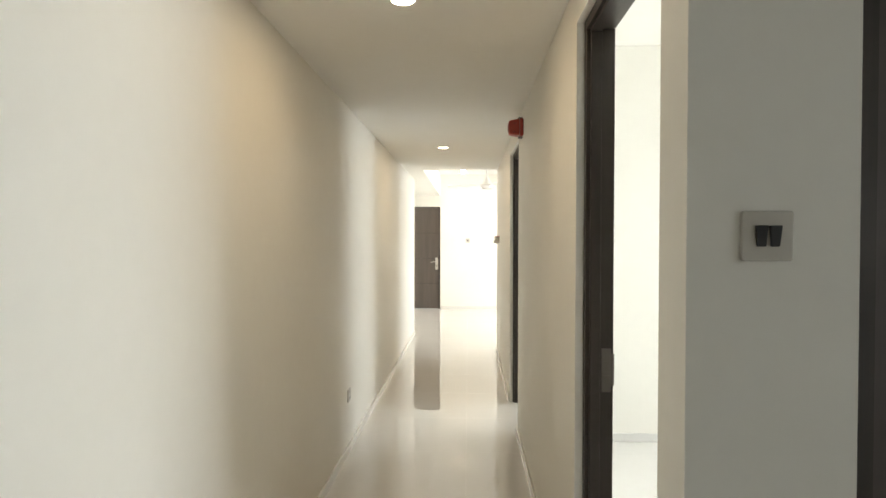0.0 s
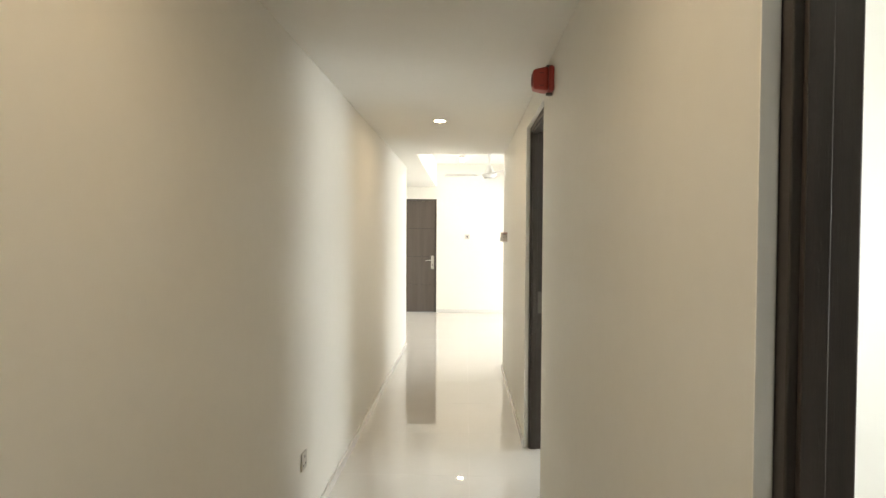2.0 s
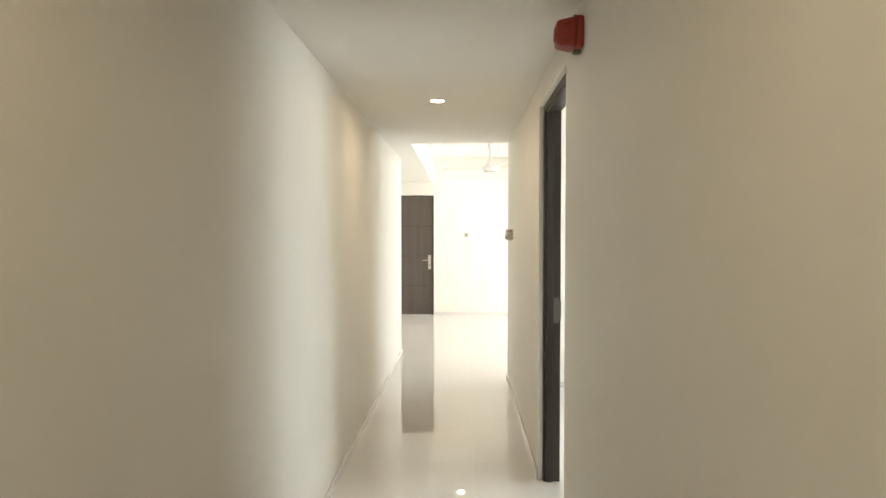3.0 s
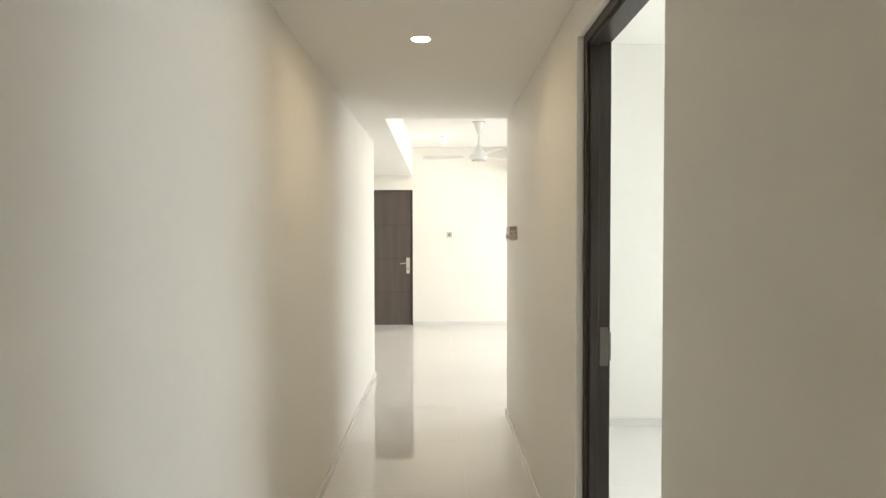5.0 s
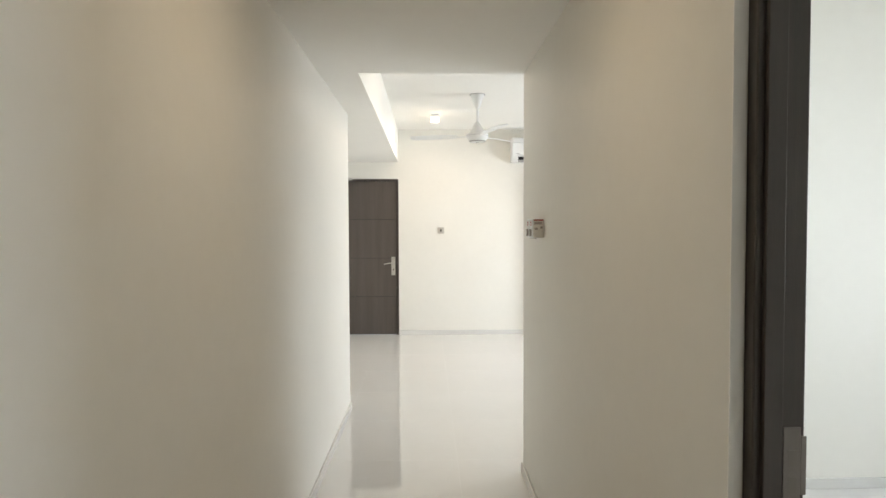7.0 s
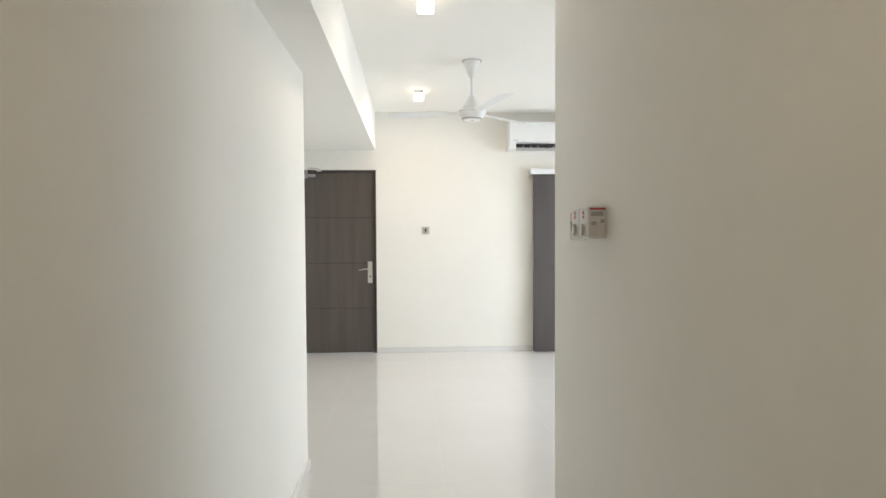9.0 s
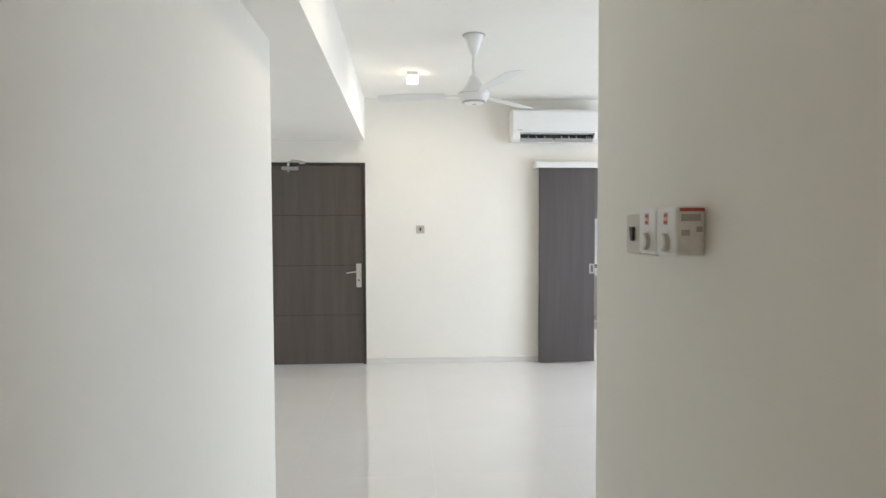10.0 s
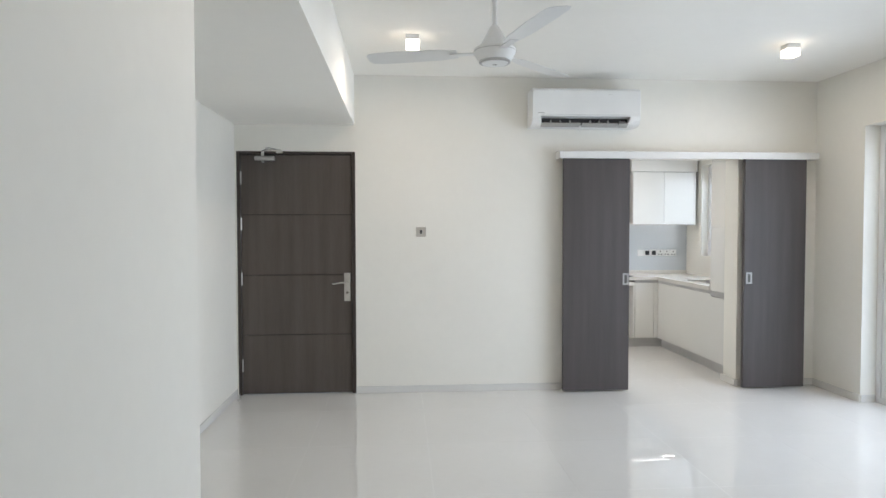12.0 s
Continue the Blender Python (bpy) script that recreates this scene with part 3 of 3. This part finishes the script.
for a, b, lean in ((0.0, 0.0718, 0.012), (AW - 0.0878, AW, -0.022)):
    bm = extrude(side, a, b)
    for v in bm.verts:
        inner = v.co.x > 0.05 if lean > 0 else v.co.x < AW - 0.05
        if inner and v.co.y < -0.1:
            v.co.x += lean * (0.075 - v.co.z) / 0.077
    part("end_panel", bm, WHITEP, ac)
part("lower_lip", boxes((0.0722, -0.14, -0.002, AW - 0.0885, -0.1005, 0.004)), WHITEP, ac)
part("outlet", boxes((0.0722, -0.149, 0.015, AW - 0.0885, -0.1115, 0.068)), BLACK, ac, "dark air outlet")
for x0, x1 in ((0.085, 0.425), (0.440, 0.755), (0.765, 0.845)):
    fl = part("louvre_flap", extrude([(-0.206, 0.022), (-0.209, 0.014), (-0.152, -0.008), (-0.148, -0.002)], x0, x1), FLAP, ac, "grey louvre flap")
    for k in range(1, 4):
        xk = x0 + (x1 - x0) * k / 4
        part("fin", extrude([(-0.200, 0.0202), (-0.154, 0.0005), (-0.150, 0.046), (-0.176, 0.050)], xk - 0.002, xk + 0.002), GREYK, fl)
part("front_seam", boxes((0.0722, -0.2318, 0.086, AW - 0.0882, -0.2305, 0.0885)), GREYK, ac)
part("name_mark", boxes((0.045, -0.2318, 0.097, 0.10, -0.2306, 0.105)), GREYK, ac, "small grey maker's mark")
# thin gloss bar paints the glint on the front panel
part("front_glint", boxes((0.66, -0.2318, 0.262, 0.70, -0.2300, 0.2645)), GLOSS, ac)

s = thing("smoke_detector", (1.53, 10.58, ZH), "beige round smoke detector on the ceiling", "smoke detector")
BEIGE = mat("beige_plastic", (0.62, 0.50, 0.36), 0.5, var=0.05, scale=20)
part("base", lathe([(0.055, 0), (0.055, -0.012), (0.05, -0.014)], 32), WHITEP, s, smooth=True)
part("head", lathe([(0.047, -0.0138), (0.046, -0.035), (0.035, -0.046), (0.02, -0.048)], 32), BEIGE, s, smooth=True)

# ---- windows ----


def window(name, y0, y1, z0, z1, panes, x=XE + 0.09, label="white aluminium window with clear glass"):
    w = tagged(thing(name, (x, y0, z0), label, "window"), kind="structure")
    W_, H_, f = y1 - y0, z1 - z0, 0.05
    fr = part("window_frame", boxes((0, 0, 0, 0.08, f, H_), (0, W_ - f, 0, 0.08, W_, H_), (0, f, 0, 0.08, W_ - f, f), (0, f, H_ - f, 0.08, W_ - f, H_), bevel=0.002, seg=1), ALU, w)
    step = (W_ - 2 * f) / panes
    for i in range(panes):
        a, b, o = f + i * step, f + (i + 1) * step, 0.012 + 0.03 * (i % 2)
        sash = part("sash", boxes((o, a, f, o + 0.025, a + 0.045, H_ - f), (o, b - 0.045, f, o + 0.025, b, H_ - f), (o, a + 0.045, f, o + 0.025, b - 0.045, f + 0.05),
                                  (o, a + 0.045, H_ - f - 0.05, o + 0.025, b - 0.045, H_ - f), bevel=0.0015, seg=1), ALU, w)
        part("gasket", boxes((o + 0.006, a + 0.0452, f + 0.05, o + 0.018, a + 0.053, H_ - f - 0.05), (o + 0.006, b - 0.053, f + 0.05, o + 0.018, b - 0.0452, H_ - f - 0.05)), RUBBER, sash)
        g = part("pane", boxes((o + 0.010, a + 0.0535, f + 0.0505, o + 0.014, b - 0.0535, H_ - f - 0.0505)), GLASS, sash)
        g.visible_shadow = False


# this first window is unseen, added to brighten the start of the passage
window("added_window", -1.6, -0.2, 0.7, 2.2, 2)
window("window_1", 2.0, 4.0, 0.7, 2.2, 2)
window("window_2", 5.2, 7.2, 0.7, 2.2, 2)
window("window_3", 9.1, 12.17, 0.0, 2.30, 3, XE + 0.132, label="white aluminium sliding glass door to the outside")
window("window_4", 13.40, 14.80, 1.115, 2.25, 2, x=XK + 0.083)

# ---- kitchen ----
KX, KY, KT = 3.2, 14.65, 0.865   # fronts of the counters, their height
s = thing("base_cabinet", (2.91, KY, 0), "white gloss base cabinet under the back worktop", "cabinet", "kitchen base cabinets")
part("body", boxes((0, 0.02, 0.11, 0.30, 0.545, 0.80)), GLOSS, s)
part("door", boxes((0.003, 0.0, 0.112, 0.237, 0.0195, 0.79), bevel=0.002), GLOSS, s)
part("filler", boxes((0.2405, 0.0, 0.112, 0.289, 0.0195, 0.79), bevel=0.0015), GLOSS, s)
part("grip_channel", boxes((0.0, 0.0, 0.792, 0.29, 0.02, 0.822)), GREYK, s, "grey aluminium grip channel")
part("kick_plate", boxes((0, 0.03, 0, 0.36, 0.045, 0.11)), KICK, s, "grey kick plate")
s = thing("appliance_bay", (2.30, KY, 0), "open white appliance bay under the worktop", "cabinet", "kitchen base cabinets")
part("side", boxes((0, 0, 0.11, 0.018, 0.545, 0.80)), GLOSS, s)
part("side", boxes((0.590, 0, 0.11, 0.608, 0.545, 0.80)), GLOSS, s)
part("back", boxes((0.0182, 0.53, 0.11, 0.5898, 0.545, 0.80)), GLOSS, s)
part("bottom", boxes((0.0182, 0.0, 0.11, 0.5898, 0.53, 0.128)), GLOSS, s)
part("top_rail", boxes((0.0182, 0.0, 0.76, 0.5898, 0.02, 0.80)), GLOSS, s)
part("kick_plate", boxes((0, 0.03, 0, 0.608, 0.045, 0.1098)), KICK, s)
s = thing("base_cabinet", (1.07, KY, 0), "white gloss base cabinet under the back worktop", "cabinet", "kitchen base cabinets")
part("body", boxes((0, 0.02, 0.11, 1.228, 0.545, 0.80)), GLOSS, s)
for k in range(2):
    part("door", boxes((0.003 + 0.614 * k, 0.0, 0.112, 0.611 + 0.614 * k, 0.0195, 0.79), bevel=0.002), GLOSS, s)
part("kick_plate", boxes((0, 0.03, 0, 1.228, 0.045, 0.11)), GREYK, s)

# right run: three doors, sink above
YT0, YT1 = 13.0, 13.37
for i, (a, b) in enumerate(((13.372, 14.0095), (14.0105, 14.648))):
    s = thing("base_cabinet", (KX, a, 0), "white gloss base cabinet under the sink worktop", "cabinet", "kitchen base cabinets")
    part("body", boxes((0.02, 0, 0.11, 0.57, b - a, 0.80)), GLOSS, s)
    part("door", boxes((0.0, 0.0, 0.112, 0.0195, b - a, 0.79), bevel=0.0005, seg=1), GLOSS, s)
    part("grip_channel", boxes((0.0, 0.0, 0.792, 0.02, b - a, 0.822)), GREYK, s, "grey aluminium grip channel")
    part("kick_plate", boxes((0.05, 0, 0, 0.065, b - a, 0.11)), KICK, s, "grey kick plate")
s = thing("tall_cabinet", (KX, YT0, 0), "white gloss tall kitchen cabinet with grey grip bands", "cabinet")
part("body", boxes((0.02, 0, 0.11, 0.57, YT1 - YT0, 2.45)), GLOSS, s)
part("door", boxes((-0.004, 0.0, 0.112, 0.0195, YT1 - YT0, 0.765), bevel=0.001, seg=1), GLOSS, s)
part("door", boxes((-0.004, 0.0, 0.825, 0.0195, YT1 - YT0, 1.462), bevel=0.001, seg=1), GLOSS, s)
part("door", boxes((-0.004, 0.0, 1.468, 0.0195, YT1 - YT0, 2.45), bevel=0.001, seg=1), GLOSS, s)
for k in range(3):
    part("grip_channel", boxes((-0.001, 0.01, 0.768 + 0.018 * k, 0.0198, YT1 - YT0, 0.783 + 0.018 * k)), GREYK, s, "grey aluminium grip band")
part("kick_plate", boxes((0.03, 0, 0, 0.045, YT1 - YT0, 0.11)), KICK, s)

s = thing("worktop", (0, 0, 0), "white stone L-shaped kitchen worktop with upstand", "worktop")
SX0, SX1, SY0, SY1 = 3.33, 3.68, 13.55, 14.12
part("slab", boxes((1.06, KY - 0.012, 0.824, XK - 0.002, YK - 0.002, KT), (KX - 0.012, YT1 + 0.002, 0.824, SX0, KY - 0.0122, KT), (SX1, YT1 + 0.002, 0.824, XK - 0.002, KY - 0.0122, KT),
                   (SX0, YT1 + 0.002, 0.824, SX1, SY0, KT), (SX0, SY1, 0.824, SX1, KY - 0.0122, KT)), COUNTER, s)
part("upstand", boxes((1.06, YK - 0.016, KT + 0.0005, XK - 0.002, YK - 0.002, KT + 0.045), bevel=0.002, seg=1), COUNTER, s)
s = thing("sink", (SX0, SY0, KT), "stainless steel sink set into the worktop", "sink")
w, l = SX1 - SX0, SY1 - SY0
part("rim", boxes((-0.02, -0.02, 0.0005, 0.015, l + 0.02, 0.005), (w - 0.015, -0.02, 0.0005, w + 0.02, l + 0.02, 0.005), (0.015, -0.02, 0.0005, w - 0.015, 0.015, 0.005), (0.015, l - 0.015, 0.0005, w - 0.015, l + 0.02, 0.005)), STEEL, s)
part("bowl", boxes((0.001, 0.001, -0.17, 0.004, l - 0.001, 0.0004), (w - 0.004, 0.001, -0.17, w - 0.001, l - 0.001, 0.0004), (0.004, 0.001, -0.17, w - 0.004, 0.004, 0.0004),
                   (0.004, l - 0.004, -0.17, w - 0.004, l - 0.001, 0.0004), (0.004, 0.004, -0.17, w - 0.004, l - 0.004, -0.166)), STEEL, s)

s = thing("cooking_hob", (2.32, KY + 0.05, KT), "black glass cooking hob on the worktop", "hob")
part("glass_top", boxes((0, 0, 0.0005, 0.58, 0.42, 0.012), bevel=0.003), BLACK, s)
for k in range(2):
    part("pan_support", boxes((0.05 + 0.27 * k, 0.12, 0.0125, 0.26 + 0.27 * k, 0.135, 0.03), (0.05 + 0.27 * k, 0.28, 0.0125, 0.26 + 0.27 * k, 0.295, 0.03), (0.148 + 0.27 * k, 0.135, 0.018, 0.162 + 0.27 * k, 0.28, 0.03)), BLACK, s)
    part("knob", lathe([(0.018, 0.0122), (0.017, 0.03), (0.012, 0.033)], 18, pose(0.22 + 0.14 * k, 0.05, 0)), BLACK, s, smooth=True)

s = tagged(thing("splashback", (1.06, YK, KT + 0.0455), "pale grey glass splashback behind the worktop", "splashback"), kind="structure")
part("panel", boxes((0, -0.008, 0, XK - 1.064, -0.001, 0.62)), SPLASH, s)
s = thing("socket_strip", (3.150, YK - 0.008, 1.14), "row of white wall sockets and black switches on the splashback", "socket strip")
for k in range(6):
    x = 0.088 * k
    p = part("plate", boxes((x, -0.009, -0.043, x + 0.0855, -0.0005, 0.043), bevel=0.003, seg=1), WHITEP, s)
    if k in (1, 2):
        part("rocker", boxes((x + 0.016, -0.012, -0.03, x + 0.07, -0.0088, 0.03), bevel=0.001, seg=1), BLACK, p)
    elif k > 2:
        part("pin_hole", boxes((x + 0.036, -0.0098, 0.010, x + 0.050, -0.0088, 0.026)), BLACK, p)
        part("pin_hole", boxes((x + 0.016, -0.0098, -0.026, x + 0.034, -0.0088, -0.014)), BLACK, p)
        part("pin_hole", boxes((x + 0.052, -0.0098, -0.026, x + 0.070, -0.0088, -0.014)), BLACK, p)

UY = 14.85
s = thing("wall_cabinet", (2.957, UY, 1.50), "white gloss two-door wall cabinet over the worktop", "wall cabinet")
part("body", boxes((0, 0.02, 0.012, 0.81, 0.345, 0.67)), GLOSS, s)
part("door", boxes((0.012, 0, 0.014, 0.398, 0.0195, 0.665), bevel=0.002), GLOSS, s)
part("door", boxes((0.401, 0, 0.014, 0.787, 0.0195, 0.665), bevel=0.002), GLOSS, s)
part("side_panel", boxes((0.79, 0, 0.0, 0.81, 0.0195, 0.67)), GLOSS, s)
part("side_panel", boxes((-0.0, 0, 0.0, 0.010, 0.0195, 0.67)), GLOSS, s)
part("bottom_rail", boxes((0.0, 0.0, 0.0, 0.789, 0.018, 0.0115)), GREYK, s)
part("cornice", boxes((-0.02, 0.0, 0.672, 0.83, 0.345, 1.098)), GLOSS, s)
part("led_strip", boxes((0.03, 0.03, 0.004, 0.53, 0.040, 0.0115)), LEDGLOW, s, "lit strip lamp")
part("led_strip", boxes((0.48, 0.16, 0.004, 0.64, 0.170, 0.0115)), LEDGLOW, s, "lit strip lamp")
s = thing("cooker_hood", (2.32, UY + 0.03, 1.50), "stainless steel cooker hood beside the wall cabinet", "cooker hood")
part("canopy", boxes((0, 0, 0.0, 0.585, 0.315, 0.06), bevel=0.004), STEEL, s)
part("chimney", boxes((0.0, 0.02, 0.0605, 0.585, 0.315, 1.09)), DARKIN, s)

# ---- floor tiles ----
TS, JX, JY = 0.8, -0.575, 10.63
tiles = {}


def tile_mesh(w, l):
    key = (round(w, 3), round(l, 3))
    if key not in tiles:
        me = bpy.data.meshes.new("tile")
        bm = boxes((0.0009, 0.0009, -0.0009, w - 0.0009, l - 0.0009, 0.0), bevel=0.0002, seg=1)
        bm.to_mesh(me)
        bm.free()
        me.materials.append(TILE)
        tiles[key] = me
    return tiles[key]


x = JX - 2 * TS
while x < XEO:
    y = JY - 17 * TS
    while y < YK + 0.15:
        a0, a1, b0, b1 = max(x, XA - 0.15), min(x + TS, XEO), max(y, YS - 0.15), min(y + TS, YK + 0.15)
        if a1 - a0 > 0.01 and b1 - b0 > 0.01:
            o = new("tile", tile_mesh(a1 - a0, b1 - b0))
            o.location, o.parent = (a0, b0, 0), FLOOR
        y += TS
    x += TS
